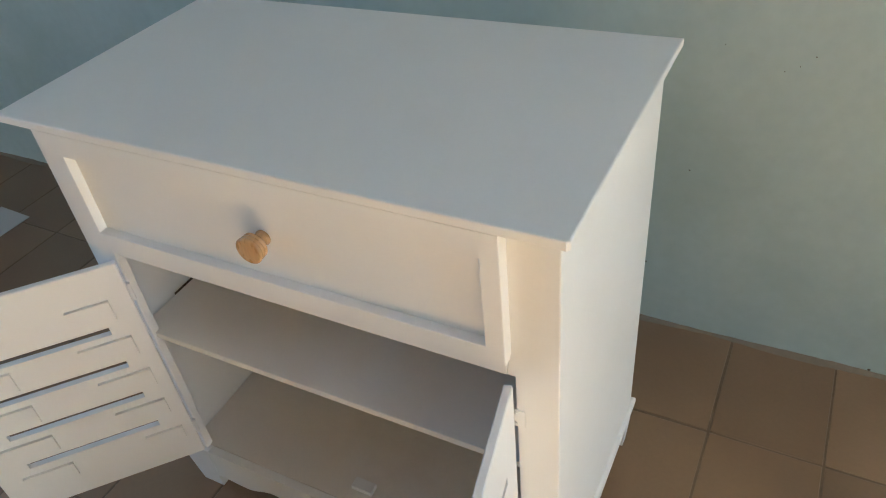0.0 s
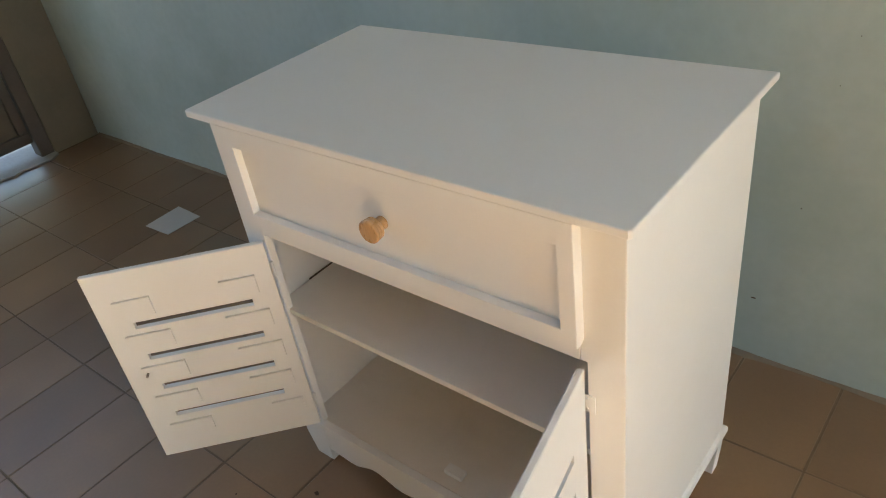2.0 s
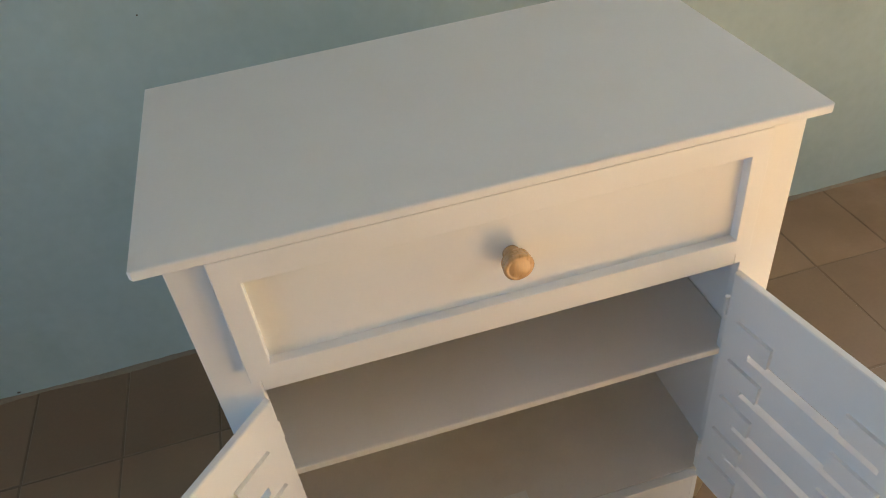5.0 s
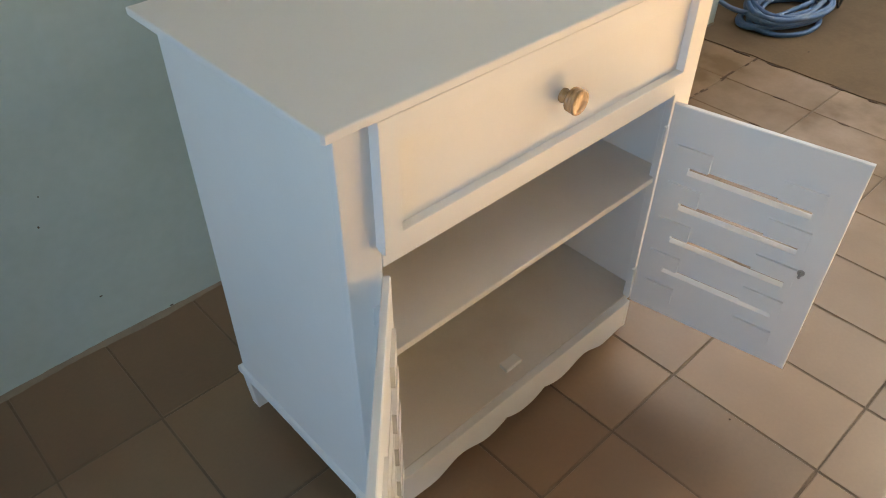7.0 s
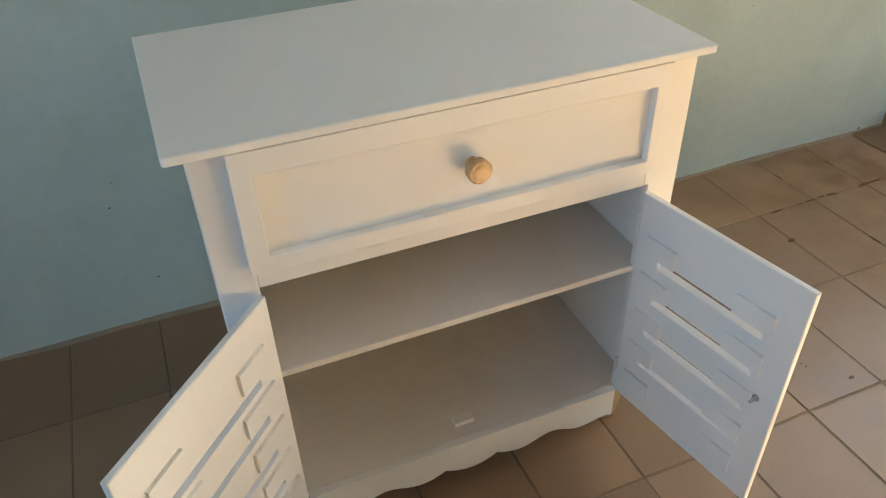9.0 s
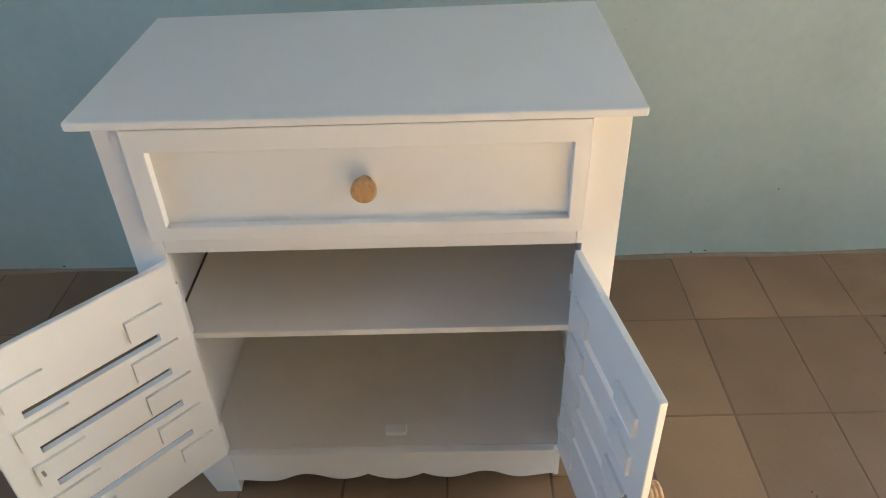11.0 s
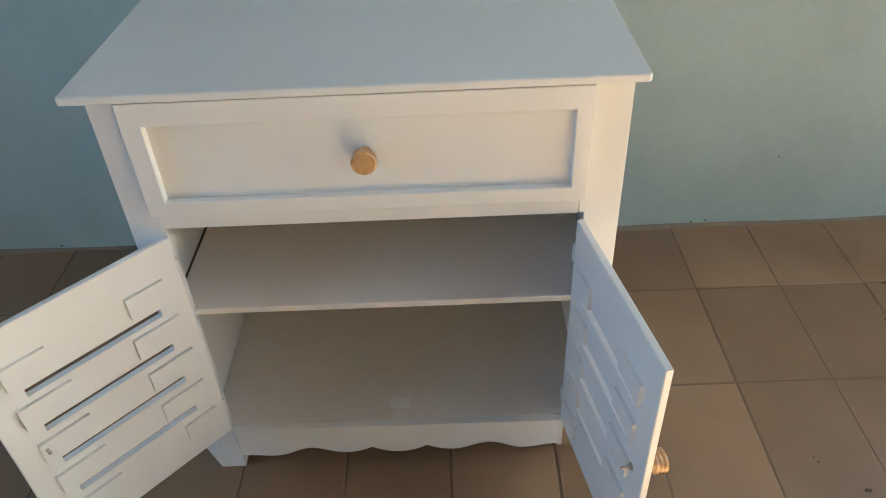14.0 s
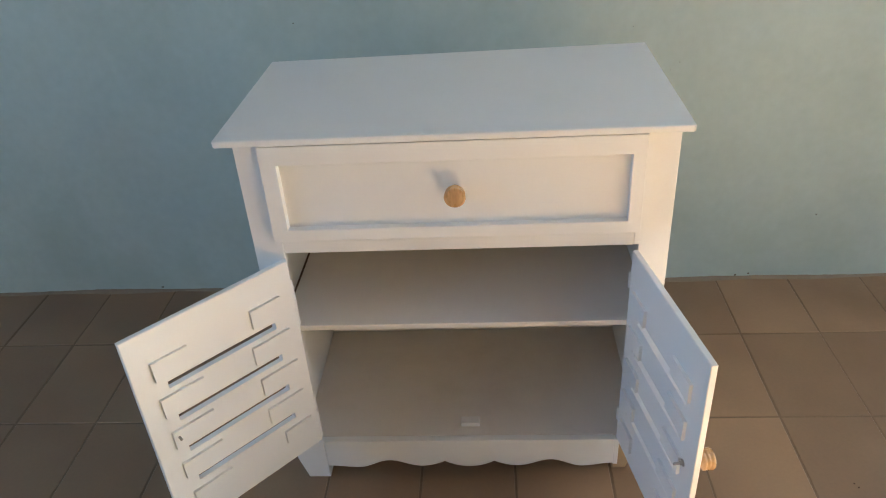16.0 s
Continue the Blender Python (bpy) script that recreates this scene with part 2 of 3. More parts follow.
# gate wall with its opening; the open part south of the gate is assumed
GATE0, GATE1 = -1.9, 0.535
wall("wall_west", box(LEFT_X - 0.15, LEFT_X, GATE1, WALL_Y - 0.002, -0.02, HIGH), DARK_PLASTER, "brownish plaster wall beside the gate")
wall("wall_west_end", box(LEFT_X - 0.15, LEFT_X, FRONT_Y, GATE0, -0.02, HIGH), DARK_PLASTER, "brownish plaster wall beside the gate")
wall("wall_west_lintel", box(LEFT_X - 0.15, LEFT_X, GATE0, GATE1, 2.1, HIGH), DARK_PLASTER, "plaster lintel over the gate")
# unseen wall added to keep low sky and sunlit ground out of the opening
wall("wall_alley", box(-3.75, -3.60, -6.0, -0.15, -0.022, 1.72), SLATE, "unseen blue-grey wall added to block light from the opening")
# open yard on the right; two unseen tall walls added so the sun comes through their gap
wall("wall_east", box(YARD_X, YARD_X + 0.15, FRONT_Y, GAP0, -0.02, TALL), PLASTER, "unseen tall plaster wall added to shape the sun gap")
wall("wall_east_end", box(YARD_X, YARD_X + 0.15, GAP1, RECESS_Y + 0.15, -0.02, TALL), PLASTER, "unseen tall plaster wall added to shape the sun gap")
# unseen wall; its ochre is picked for the light it throws back
wall("wall_south", box(LEFT_X - 0.15, YARD_X + 0.15, FRONT_Y - 0.15, FRONT_Y, -0.02, HIGH), PALE, "unseen ochre wall coloured for its bounce light")
# unseen ceiling and overhang; their edges are placed to shape the daylight
ROOF_X = 2.68
tagged(link_mesh("ceiling", box(LEFT_X - 0.15, ROOF_X, FRONT_Y - 0.15, RECESS_Y, HIGH, HIGH + 0.12), CEIL), "unseen ceiling whose edge shapes the sun patch", "ceiling", kind="structure")
tagged(link_mesh("ceiling_overhang", box(ROOF_X + 0.001, 3.5, 0.0, RECESS_Y, HIGH, HIGH + 0.12), CEIL), "unseen roof overhang added beyond the ceiling to hold off daylight", "ceiling", kind="structure")
tagged(link_mesh("ground", box(-40, 40, -40, 40, -0.20, -0.024), YARD), "sunlit concrete yard outside", "ground", kind="structure")
floor = tagged(link_mesh("floor", box(LEFT_X - 0.15, RIGHT_X + 0.15, FRONT_Y - 0.15, RECESS_Y + 0.1, -0.022, -0.0016), GROUT), "floor of brown rectangular tiles with dark dirty joints", "floor", kind="structure")


# ---- the gate ----
def steel_gate():
    g = empty("steel_gate", pose(LEFT_X - 0.03, 0, 0))
    y0, y1 = -0.26, GATE1 - 0.060
    part("post", box(-0.032, 0.032, GATE1 - 0.058, GATE1 - 0.002, 0.0, 2.1, 0.004), STEEL, g)
    part("panel", box(-0.012, 0.000, y0 + 0.02, y1 - 0.02, 0.10, 1.02, 0.002), SHEET, g, "brown painted steel sheet")
    part("bottom_rail", box(-0.02, 0.018, y0, y1, 0.075, 0.12, 0.004), STEEL, g)
    part("middle_rail", box(-0.02, 0.018, y0, y1, 1.00, 1.04, 0.004), STEEL, g)
    part("top_rail", box(-0.02, 0.018, y0, y1, 2.06, 2.095, 0.004), STEEL, g)
    for y in (y0, y1 - 0.04):
        part("stile", box(-0.02, 0.018, y, y + 0.038, 0.121, 0.999, 0.004), STEEL, g)
        part("stile", box(-0.02, 0.018, y, y + 0.038, 1.041, 2.059, 0.004), STEEL, g)
    part("moulding", box(0.001, 0.007, y1 - 0.115, y1 - 0.10, 0.20, 0.70, 0.002), STEEL, g)
    part("moulding", box(0.001, 0.007, y0 + 0.10, y1 - 0.116, 0.20, 0.215, 0.002), STEEL, g)
    return tagged(g, "dark rusty steel gate with daylight under its bottom rail", "gate")


steel_gate()


def sill():
    bm = bmesh.new()
    rnd = random.Random(5)
    n = 60
    low, high = [], []
    for i in range(n + 1):
        y = GATE0 + (GATE1 - GATE0) * i / n
        high.append((LEFT_X + 0.035 + rnd.uniform(-0.016, 0.02), y, 0.003 + rnd.uniform(0, 0.006)))
        low.append((LEFT_X - 0.15, y, 0.014 + rnd.uniform(0, 0.008)))
    vh = [bm.verts.new(p) for p in high]
    vl = [bm.verts.new(p) for p in low]
    vb = [bm.verts.new((p[0], p[1], -0.01)) for p in high]
    for i in range(n):
        bm.faces.new((vh[i], vh[i + 1], vl[i + 1], vl[i]))
        bm.faces.new((vb[i], vb[i + 1], vh[i + 1], vh[i]))
    return tagged(link_mesh("threshold", bm, CEMENT), "broken pale cement threshold under the gate", "threshold", kind="structure")


sill()


# ---- the cabinet ----
BODY, MIDX, FACE, BACK = 0.35975, 0.00475, 0.022, 0.396
TOP0, TOP1, DOOR = 0.778, 0.790, 0.0105


def turned_knob(name, parent, m, label):
    prof = [(0.0100, 0.0), (0.0104, 0.003), (0.0092, 0.007), (0.0090, 0.011), (0.0100, 0.0145), (0.0150, 0.0165), (0.0168, 0.0185), (0.0170, 0.0210),
            (0.0160, 0.0222), (0.0158, 0.0232), (0.0170, 0.0245), (0.0175, 0.0270), (0.0166, 0.0284), (0.0164, 0.0292), (0.0175, 0.0306),
            (0.0180, 0.0330), (0.0177, 0.0350), (0.0166, 0.0362), (0.0140, 0.0368), (0.0132, 0.0364), (0.0120, 0.0368), (0.0040, 0.0372)]
    k = part(name, lathe(prof), PINE, parent, label, smooth=True)
    k.matrix_basis = m
    return k


def apron_outline():
    keys = [(-0.297, 0.034), (-0.230, 0.029), (-0.165, 0.049), (-0.098, 0.032), (-0.048, 0.046), (0.004, 0.030),
            (0.056, 0.046), (0.106, 0.032), (0.173, 0.049), (0.238, 0.030), (0.300, 0.038)]
    pts = []
    for i, ((x0, z0), (x1, z1)) in enumerate(zip(keys, keys[1:])):
        for k in range(8):
            t = k / 8
            if i == 3:
                s = t * t
            elif i == 4:
                s = 1 - (1 - t) ** 2
            elif i == 5:
                s = t * t
            elif i == 6:
                s = 1 - (1 - t) ** 2
            else:
                s = 0.5 - 0.5 * math.cos(math.pi * t)
            pts.append((x0 + (x1 - x0) * t, z0 + (z1 - z0) * s))
    pts.append(keys[-1])
    return pts + [(0.300, 0.1055), (-0.297, 0.1055)]


# (top, foot) of the raised blocks and slots, and their (near, far) ends from the hinge, for each door
LEFT_DOOR = dict(proud=0.0052, fall=0.0, rows=[(0.497, 0.459), (0.421, 0.382), (0.346, 0.308), (0.272, 0.236), (0.197, 0.166)],
                 near=[(0.031, 0.093), (0.024, 0.103), (0.021, 0.101), (0.022, 0.101), (0.017, 0.078)],
                 far=[(0.213, 0.277), (0.201, 0.280), (0.200, 0.279), (0.200, 0.279), (0.197, 0.276)],
                 slots=[(0.4465, 0.4320), (0.3730, 0.3590), (0.2990, 0.2855), (0.2250, 0.2130)])
RIGHT_DOOR = dict(proud=0.0048, fall=-0.0020, rows=[(0.489, 0.452), (0.414, 0.375), (0.337, 0.300), (0.261, 0.223), (0.187, 0.149)],
                  near=[(0.022, 0.083), (0.020, 0.080), (0.019, 0.080), (0.018, 0.076), (0.020, 0.079)],
                  far=[(0.197, 0.265), (0.195, 0.264), (0.195, 0.264), (0.194, 0.263), (0.194, 0.263)],
                  slots=[(0.4540, 0.4360), (0.3800, 0.3620), (0.3055, 0.2880), (0.2295, 0.2155)])


def door_mesh(wide, z0, z1, thick, side, plan):
    """A door leaf in the x-z plane; the inner face lies at y = 0 and looks along side * y. It has four through slots, and on its
    inner face ten raised flat blocks."""
    chamfer = 0.0014
    tabs = [(u0, u1, zl, zh) for cols in (plan["near"], plan["far"]) for (u0, u1), (zh, zl) in zip(cols, plan["rows"])]
    slots = [(0.048, 0.258 if side > 0 else 0.252, zl, zh) for zh, zl in plan["slots"]]
    us = sorted({0.0, chamfer, wide - chamfer, wide} | {u for p in tabs + slots for u in p[:2]})
    zs = sorted({z0, z0 + chamfer, z1 - chamfer, z1} | {z for p in tabs + slots for z in p[2:]})

    def inside(boxes, u, z):
        for b in boxes:
            if b[0] < u < b[1] and b[2] < z < b[3]:
                return b

    bm = bmesh.new()
    for inner in (True, False):
        def depth(i, j, u, z):
            """How far the face of a cell lies below the door's face at a corner; None for a slot."""
            if not (0 <= i < len(us) - 1 and 0 <= j < len(zs) - 1):
                return thick / 2
            cu, cz = (us[i] + us[i + 1]) / 2, (zs[j] + zs[j + 1]) / 2
            if inside(slots, cu, cz):
                return thick / 2
            p = inside(tabs, cu, cz) if inner else None
            if p:
                return -plan["proud"] - 0.0006 * (u - p[0]) / (p[1] - p[0])
            return chamfer if u in (us[0], us[-1]) or z in (zs[0], zs[-1]) else 0.0

        def at(u, z, d):
            return bm.verts.new((u, side * (-d if inner else d - thick), z))

        for i in range(len(us)):
            for j in range(len(zs)):
                if i < len(us) - 1 and j < len(zs) - 1:
                    cu, cz = (us[i] + us[i + 1]) / 2, (zs[j] + zs[j + 1]) / 2
                    if not inside(slots, cu, cz):
                        bm.faces.new([at(u, z, depth(i, j, u, z)) for u, z in
                                      ((us[i], zs[j]), (us[i + 1], zs[j]), (us[i + 1], zs[j + 1]), (us[i], zs[j + 1]))])
                for (a, b), (p, q) in ((((i - 1, j), (i, j)), ((us[i], zs[j]), (us[i], zs[j + 1] if j < len(zs) - 1 else None))),
                                       (((i, j - 1), (i, j)), ((us[i], zs[j]), (us[i + 1] if i < len(us) - 1 else None, zs[j])))):
                    if None in q:
                        continue
                    d = [depth(*a, *p), depth(*b, *p), depth(*b, *q), depth(*a, *q)]
                    if abs(d[0] - d[1]) > 1e-6 or abs(d[2] - d[3]) > 1e-6:
                        corners = [at(*p, d[0]), at(*p, d[1]), at(*q, d[2]), at(*q, d[3])]
                        bm.faces.new(corners)
    bmesh.ops.remove_doubles(bm, verts=bm.verts, dist=1e-6)
    bmesh.ops.dissolve_degenerate(bm, dist=1e-6, edges=bm.edges)
    # the sill of each slot slopes towards the outer face
    for v in bm.verts:
        step = round(abs(v.co.y) / (thick / 2)) if v.co.y * side < 0 else 0
        if step and any(a - 1e-5 < v.co.x < b + 1e-5 and abs(v.co.z - zl) < 1e-5 for a, b, zl, zh in slots):
            v.co.z -= plan["fall"] * step
    return bm


def hinge(parent, x, y, z):
    h = part("hinge", tube([(x, y, z - 0.016), (x, y, z + 0.016)], 0.0035, 10), WHITE, parent, "paint-smeared small metal hinge")
    part("leaf", box(min(x, x + math.copysign(0.020, x)), max(x, x + math.copysign(0.020, x)), y + 0.001, y + 0.0025, z - 0.015, z + 0.015, 0.0004), WHITE, h)
    for dz in (-0.009, 0.009):
        s = part("screw", lathe([(0.0026, 0), (0.0026, 0.0008), (0.0012, 0.0014)], 10), WHITE, h)
        s.matrix_basis = pose(x + (0.008 if x > 0 else -0.008), y + 0.001, z + dz, 90, 0, 0)
    return h


def cabinet():
    c = empty("cabinet")
    # carcass
    part("side_panel", box(MIDX - BODY, MIDX - BODY + 0.015, FACE + 0.004, BACK, 0.1045, TOP0, 0.0012), WHITE, c)
    part("side_panel", box(MIDX + BODY - 0.015, MIDX + BODY, FACE + 0.004, BACK + 0.016, 0.1045, TOP0, 0.0012), WHITE, c)
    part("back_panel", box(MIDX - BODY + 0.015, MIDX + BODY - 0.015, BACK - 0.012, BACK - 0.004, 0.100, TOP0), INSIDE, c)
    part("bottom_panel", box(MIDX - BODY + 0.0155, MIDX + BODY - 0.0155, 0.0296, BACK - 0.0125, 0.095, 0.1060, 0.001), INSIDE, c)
    part("shelf", box(MIDX - BODY + 0.0190, MIDX + BODY - 0.0165, FACE + 0.004, BACK - 0.0125, 0.388, 0.400, 0.0015), SHELF, c)
    # solid dark strip stands in for the shade inside the open gap
    part("seam", box(MIDX - BODY + 0.0152, MIDX - BODY + 0.0189, 0.11, BACK - 0.013, 0.390, 0.4004), DIRT_AND_GAP, c, "dark strip painted as shade in the gap beside the shelf")
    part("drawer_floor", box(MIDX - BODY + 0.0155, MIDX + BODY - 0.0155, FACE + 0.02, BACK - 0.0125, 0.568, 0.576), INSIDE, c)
    # face frame
    part("stile", box(MIDX - BODY - 0.0006, -0.303, FACE - 0.0005, FACE + 0.014, 0.1052, TOP0 - 0.0005, 0.0018), WHITE, c)
    stile = [(0.3130, 0.1052), (MIDX + BODY + 0.0006, 0.1052), (MIDX + BODY + 0.0006, TOP0 - 0.0005), (0.3045, TOP0 - 0.0005), (0.3045, 0.5650), (0.3130, 0.5650)]
    part("stile", prism(stile, FACE - 0.0005, FACE + 0.014, "y", 0.0016), WHITE, c)
    part("rail", box(-0.3028, 0.3043, FACE - 0.001, FACE + 0.0135, 0.565, 0.600, 0.0012), WHITE, c)
    # top
    q = 0.0035
    outline = [(-0.38 + q, 0.0), (0.38 - q, 0.0), (0.38, q), (0.38, 0.431), (-0.38, 0.409), (-0.38, q)]
    part("tabletop", prism(outline, TOP0, TOP1, "z", 0.0022), WHITE, c, "thin white top with clipped corners")
    # base
    part("base_moulding", prism([(-0.361, 0.030), (0.371, 0.030), (0.371, 0.423), (-0.361, 0.407)], 0.084, 0.1055, "z", 0.006), WHITE, c)
    part("apron", prism(apron_outline(), 0.014, 0.029, "y", 0.0008), WHITE, c, "scalloped white apron")
    for s in (-1, 1):
        foot = [(s * 0.297, 0.0), (s * 0.343, 0.0), (s * 0.352, 0.03), (s * 0.360, 0.058), (s * 0.362, 0.1045), (s * 0.2985, 0.1045)]
        if s < 0:
            part("foot", prism(foot, 0.014, 0.056, "y", 0.0015), WHITE, c)
        o = 0.005 + s * 0.3595
        foot = [(o - s * 0.024, 0.0), (o - s * 0.002, 0.0), (o + s * 0.002, 0.05), (o + s * 0.004, 0.0838), (o - s * 0.034, 0.0838)]
        part("foot", prism(foot, 0.380 + s * 0.005, 0.404 + s * 0.006, "y", 0.0015), WHITE, c)
    part("foot", prism([(0.303, 0.0), (0.332, 0.0), (0.340, 0.030), (0.345, 0.060), (0.346, 0.0838), (0.301, 0.0838)], 0.034, 0.072, "y", 0.003), RAW, c, "worn bare wooden foot")
    part("apron_end", box(0.3004, 0.310, 0.0146, 0.0286, 0.034, 0.1043, 0.001), WHITE, c)
    part("door_stop", box(-0.012, 0.027, 0.053, 0.073, 0.1061, 0.1160, 0.0012), WHITE, c, "small white wooden stop block")
    # drawer with a raised frame round a flat panel
    d = part("drawer", box(-0.310, 0.310, 0.0172, 0.042, 0.6005, 0.772, 0.001), WHITE, c)
    fx0, fx1, fz0, fz1 = -0.311, 0.3105, 0.599, 0.7755
    px0, px1, pz0, pz1 = -0.2835, 0.2885, 0.6215, 0.742
    ring = bmesh.new()
    ys = (0.004, 0.0171)
    def loop(x0, x1, z0, z1, y):
        return [ring.verts.new(p) for p in ((x0, y, z0), (x1, y, z0), (x1, y, z1), (x0, y, z1))]
    e = 0.0008
    loops = [loop(fx0, fx1, fz0, fz1, ys[1]), loop(fx0, fx1, fz0, fz1, ys[0] + e), loop(fx0 + e, fx1 - e, fz0 + e, fz1 - e, ys[0]),
             loop(px0 - e, px1 + e, pz0 - e, pz1 + e, ys[0]), loop(px0, px1, pz0, pz1, ys[0] + e), loop(px0 + 0.0003, px1 - 0.0003, pz0 + 0.0003, pz1 - 0.0003, ys[1])]
    for a, b in zip(loops, loops[1:]):
        for i in range(4):
            ring.faces.new((a[i], a[(i + 1) % 4], b[(i + 1) % 4], b[i]))
    part("drawer_frame", ring, WHITE, d)
    turned_knob("knob", d, pose(0.005, 0.0169, 0.683, 90, 0, 0) @ Matrix.Diagonal((1, 1, 0.82, 1)), "varnished turned pine knob")
    # doors
    for name, hx, hy, ox, oy, side in (("door", -0.2985, 0.0125, -0.5105, -0.2185, 1), ("door", 0.3025, 0.0135, 0.3575, -0.2845, -1)):
        yaw = math.degrees(math.atan2(oy - hy, ox - hx))
        leaf = part(name, door_mesh(0.312 if side > 0 else 0.305, 0.1135, 0.5555 if side > 0 else 0.558, DOOR, side, LEFT_DOOR if side > 0 else RIGHT_DOOR), WHITE, c, "open white door with slots and carved steps")
        leaf.matrix_basis = pose(hx, hy, 0, 0, 0, yaw)
        lock = part("lock", lathe([(0.0062, 0), (0.0062, 0.0012), (0.0036, 0.0017), (0.0036, 0.0050), (0.0024, 0.0056), (0.0024, 0.0150), (0.0012, 0.0156)], 12), LOCK, leaf, "small metal screw end with its washer", smooth=False)
        lock.matrix_basis = pose(0.2705, 0.0, 0.333, -90 if side > 0 else 90, 0, 0)
        if side < 0:
            turned_knob("knob", leaf, pose(0.2705, DOOR, 0.333, -90, 0, 0), "varnished turned pine knob")
    for z in (0.495, 0.175):
        hinge(c, 0.3040, FACE - 0.003, z)
        hinge(c, -0.3025, FACE - 0.003, z)
    return tagged(c, "white painted wooden cabinet with drawer and two open slotted doors", "cabinet")


cabinet()


# ---- small things ----
card = prism([(-1.574, 0.374), (-1.449, 0.379), (-1.444, 0.505), (-1.577, 0.511)], 0.0005, 0.0022, "z")
tagged(link_mesh("card", card, PAPER), "square white card lying on the tiles", "card")


def hose_coil():
    h = empty("garden_hose", pose(2.100, 0.590, 0))
    rnd = random.Random(3)
    for k in range(13):
        r0 = 0.225 - 0.020 * (k % 5) + rnd.uniform(-0.008, 0.008)
        z0 = 0.011 + 0.0085 * (k // 2)
        ph, ecc = rnd.uniform(0, 6), rnd.uniform(0.46, 0.62)
        ox, oy = rnd.uniform(-0.030, 0.022), rnd.uniform(-0.022, 0.020)
        pts = []
        for i in range(49):
            t = 2 * math.pi * i / 48
            r = r0 + 0.018 * math.sin(2 * t + ph) + 0.010 * math.sin(3 * t + 2 * ph)
            pts.append((ox + r * math.cos(t), oy + r * math.sin(t) * ecc, z0 + 0.008 * math.sin(t + ph) + 0.004))
        part("coil", tube(pts, 0.0092, 8), HOSE, h, smooth=True)
    pts = [(-0.17 - 0.10 * t, 0.06 + 0.13 * t, 0.045 + 0.075 * t * t) for t in [i / 8 for i in range(9)]]
    part("hose_end", tube(pts, 0.0092, 8), HOSE, h, smooth=True)
    return tagged(h, "coil of blue plastic garden hose lying on the floor", "hose")


hose_coil()
for x, y, lean in ((2.33, 0.77, 0.04), (2.40, 0.76, 0.05)):
    rod = tube([(x + lean * t + 0.004 * math.sin(9 * t), y + (RECESS_Y - 0.012 - y) * t, 0.005 + 1.0 * t) for t in [i / 12 for i in range(13)]], 0.0075, 8)
    tagged(link_mesh("steel_rod", rod, RUST, smooth=True), "thin rusty steel rod leaning against the wall", "rod", group="rods behind the hose")


def hanging_cable(x, y, low, wide, high):
    """A narrow loop of cable: down, round its low point, and up again."""
    n = 24
    pts = []
    for i in range(n + 1):
        t = i / n
        side = math.copysign(1.0, t - 0.5) * min(1.0, (abs(t - 0.5) * 4) ** 0.5)
        rise = (abs(t - 0.5) * 2) ** 1.7
        pts.append((x + 0.5 * wide * side + 0.03 * rise, y + 0.06 * rise + 0.004 * math.sin(7 * t), low + high * rise))
    return tagged(link_mesh("cable", tube(pts, 0.0055, 8), CABLE, smooth=True), "dark loop of cable hanging down to the floor", "cable", group="cable loops beside the hose")


hanging_cable(2.325, 0.485, 0.006, 0.050, 0.62)
hanging_cable(2.56, 0.60, 0.006, 0.040, 0.60)


# ---- marks on the wall ----
def blot(rnd, rx, rz, n=9):
    return [(rx * (0.75 + 0.4 * rnd.random()) * math.cos(2 * math.pi * i / n), rz * (0.75 + 0.4 * rnd.random()) * math.sin(2 * math.pi * i / n)) for i in range(n)]


def wall_marks():
    rnd = random.Random(21)
    spots = [(0.300, 0.160, 9, 2.5), (0.365, 0.400, 2, 2), (0.394, 0.650, 1.2, 1.2), (0.490, 0.615, 1.2, 1.2), (0.531, 0.645, 2.2, 1.0), (0.412, 0.737, 1.4, 1.2),
             (0.943, 0.204, 3, 2.5), (1.163, 0.506, 2.5, 2.5), (0.511, 0.626, 1.2, 1.2), (0.791, 0.016, 5, 3), (-0.504, 0.383, 2, 2), (-0.523, 0.325, 3, 4),
             (-0.471, 0.120, 5, 2), (-0.345, 0.010, 6, 3), (-0.938, 0.014, 6, 3), (0.755, 0.012, 5, 4), (1.74, 0.012, 9, 4), (-0.409, 0.782, 2.5, 2)]
    for x, z, rx, rz in spots:
        m = part("chip", prism(blot(rnd, rx / 1500, rz / 1500), -0.0012, 0.001, "y"), DIRT_AND_GAP, north)
        m.matrix_basis = pose(x, WALL_Y, z)


wall_marks()


def joint_bead():
    """Crumbled mortar and dust along the foot of the wall."""
    rnd = random.Random(8)
    bm = bmesh.new()
    n, rows = 260, []
    for i in range(n + 1):
        x = LEFT_X + 0.01 + (1.85 - LEFT_X - 0.02) * i / n
        d = 0.009 + 0.003 * rnd.random() + 0.004 * math.sin(i * 0.31)
        h = 0.007 + 0.002 * rnd.random() + 0.0025 * math.sin(i * 0.17)
        rows.append([bm.verts.new(p) for p in ((x, WALL_Y + 0.002, h), (x, WALL_Y - d * 0.5, h * 0.6), (x, WALL_Y - d, -0.003))])
    for a, b in zip(rows, rows[1:]):
        for k in range(2):
            bm.faces.new((a[k], b[k], b[k + 1], a[k + 1]))
    return tagged(link_mesh("trim", bm, DUST, smooth=True), "crumbly dirty joint along the foot of the wall", "joint", kind="structure")


joint_bead()


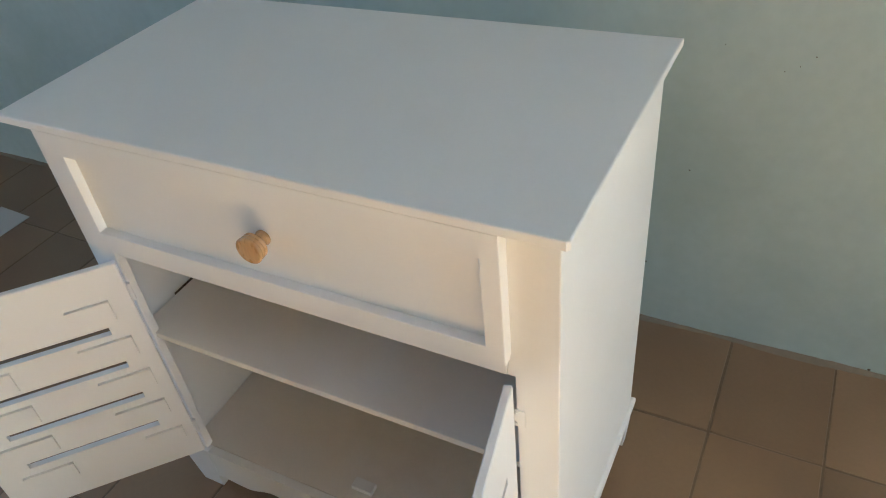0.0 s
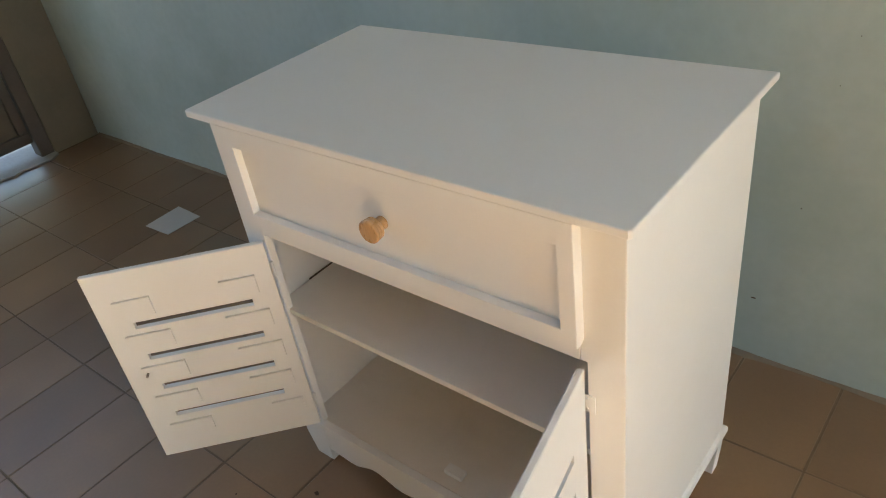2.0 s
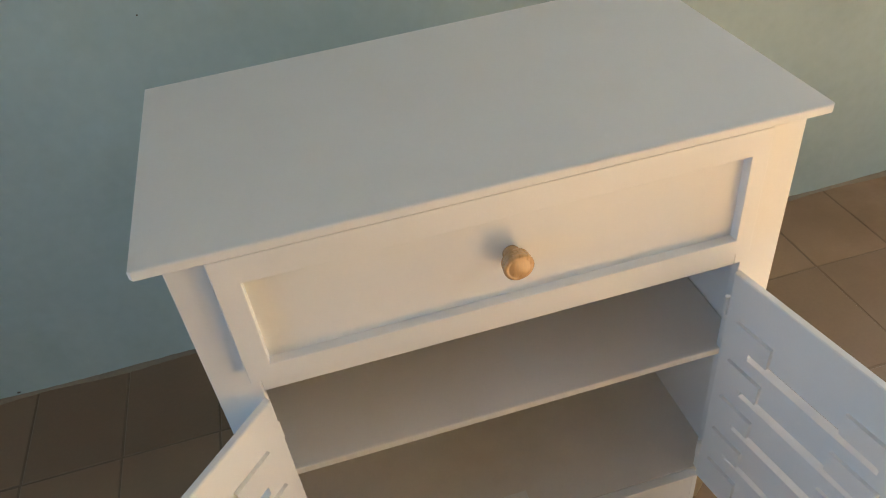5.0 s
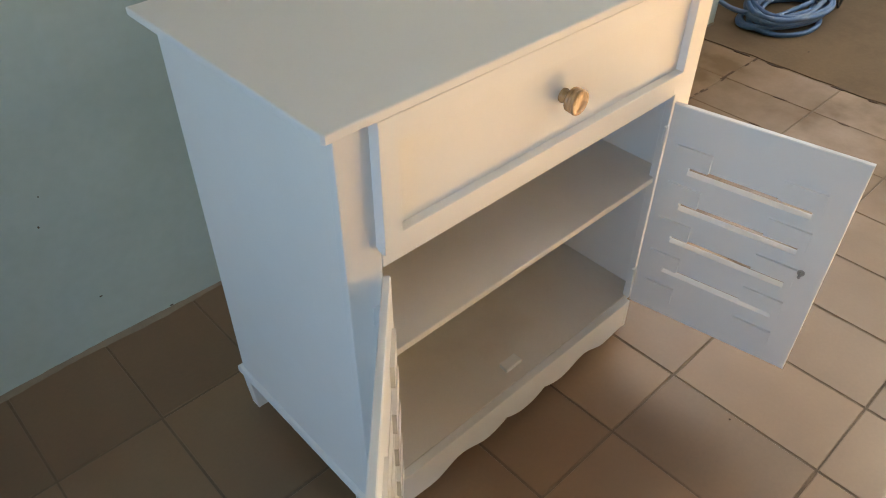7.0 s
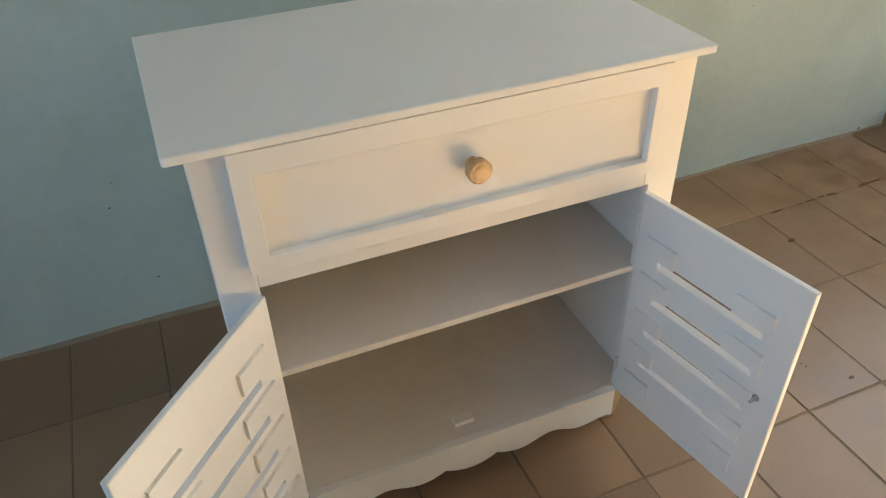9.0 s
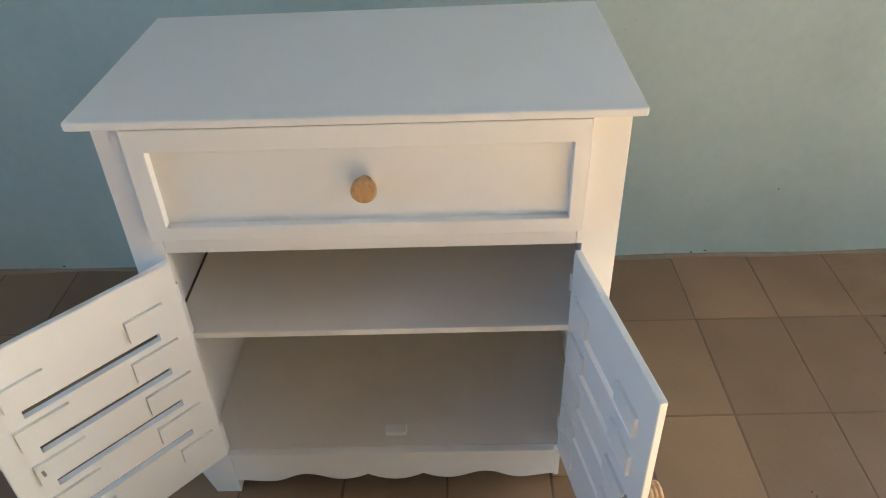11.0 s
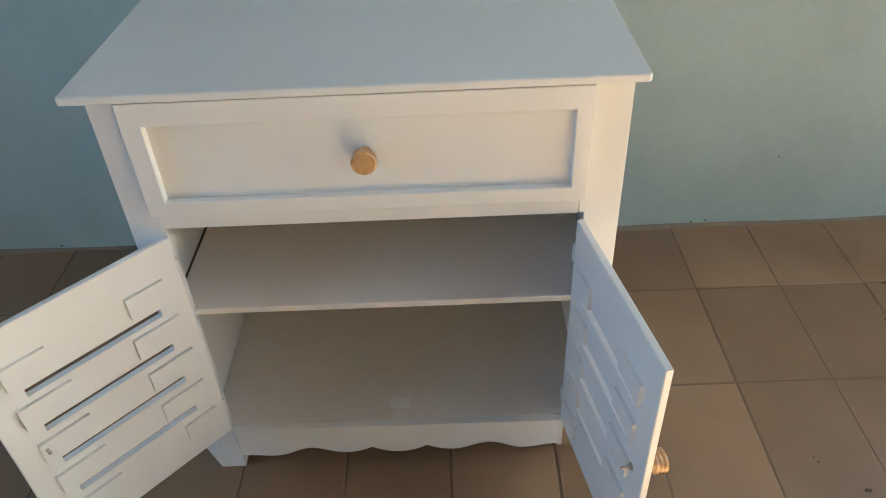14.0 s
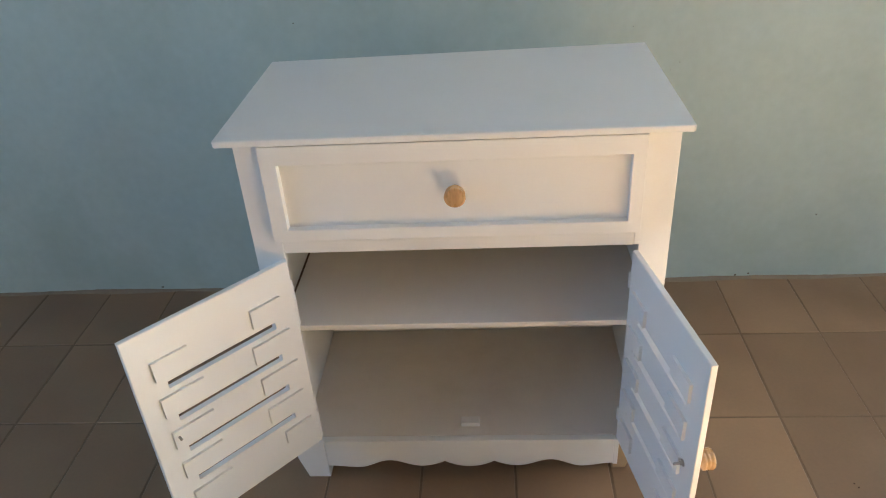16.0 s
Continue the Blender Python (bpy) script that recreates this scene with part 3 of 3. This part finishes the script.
# ---- bare screed beyond the tiles ----
def screed():
    rnd = random.Random(4)
    edge = [(1.702 + 0.012 * rnd.random(), FRONT_Y + (RECESS_Y - FRONT_Y) * i / 60) for i in range(61)]
    return tagged(link_mesh("floor_screed", prism(edge + [(RIGHT_X, RECESS_Y), (RIGHT_X, FRONT_Y)], -0.0025, 0.0015, "z"), SCREED), "bare brown cement floor beside the tiles", "floor", kind="structure")


screed()


def floor_spots():
    rnd = random.Random(17)
    spots = [(0.852, -0.084, 8, 4), (0.789, -0.020, 2, 2), (-0.266, -0.066, 6, 4), (0.784, -0.010, 2, 2), (1.100, 0.352, 12, 6), (-0.41, -0.16, 2, 2), (0.285, -0.255, 2, 2), (1.88, 0.38, 5, 3)]
    for k in range(26):
        a, b = rnd.choice([(1.1, 1.3), (1.3, 1.5), (1.5, 1.69)]), rnd.uniform(0.05, 0.62)
        if k % 2:
            spots.append((rnd.uniform(*a), 0.48 + rnd.uniform(-0.004, 0.004), rnd.uniform(8, 22), rnd.uniform(2, 4)))
        else:
            spots.append((rnd.choice((1.3, 1.5, 1.698)) + rnd.uniform(-0.003, 0.003), b, rnd.uniform(2, 5), rnd.uniform(8, 26)))
    for x, y, rx, ry in spots:
        m = part("dirt_spot", prism(blot(rnd, rx / 1000, ry / 1000, 13), -0.002, 0.0019 if x > 1.6 else 0.0005, "z"), SMUDGE, floor)
        m.matrix_basis = pose(x, y, 0, 0, 0, rnd.uniform(-6, 6))


floor_spots()


# ---- floor tiles ----
def tile_mesh(name, w, d):
    bm = box(-w / 2, w / 2, -d / 2, d / 2, -0.006, 0.0)
    top = [e for e in bm.edges if all(v.co.z > -0.001 for v in e.verts)]
    bmesh.ops.bevel(bm, geom=top, offset=0.0011, segments=1, affect="EDGES")
    me = bpy.data.meshes.new(name)
    bm.to_mesh(me)
    bm.free()
    me.materials.append(TILE)
    return me


def tiles():
    rnd = random.Random(11)
    me = tile_mesh("tile", 0.1957, 0.2957)
    rest_v, rest_f = [], []
    src_v = [v.co.copy() for v in me.vertices]
    src_f = [tuple(p.vertices) for p in me.polygons]
    for i in range(-13, 15):
        for j in range(-9, 4):
            x, y = 0.2 + 0.2 * i, 0.03 + 0.3 * j
            if x < LEFT_X + 0.1 or x > 1.7 or y < FRONT_Y or y > WALL_Y + 0.1:
                continue
            m = pose(x + rnd.uniform(-0.0008, 0.0008), y + rnd.uniform(-0.0008, 0.0008), rnd.uniform(-0.0007, 0.0), rnd.uniform(-0.12, 0.12), rnd.uniform(-0.15, 0.15), rnd.uniform(-0.2, 0.2))
            if -1.8 < x < 2.0 and -1.1 < y < 0.9:
                t = new("tile", me)
                t.parent = floor
                t.matrix_basis = m
            else:
                base = len(rest_v)
                rest_v += [tuple(m @ v) for v in src_v]
                rest_f += [tuple(base + k for k in f) for f in src_f]
    rest = bpy.data.meshes.new("tile_field")
    rest.from_pydata(rest_v, [], rest_f)
    rest.materials.append(TILE)
    ob = new("tile_field", rest)
    ob.parent = floor
    tagged(ob, "brown floor tiles further off", kind="stuff")


tiles()
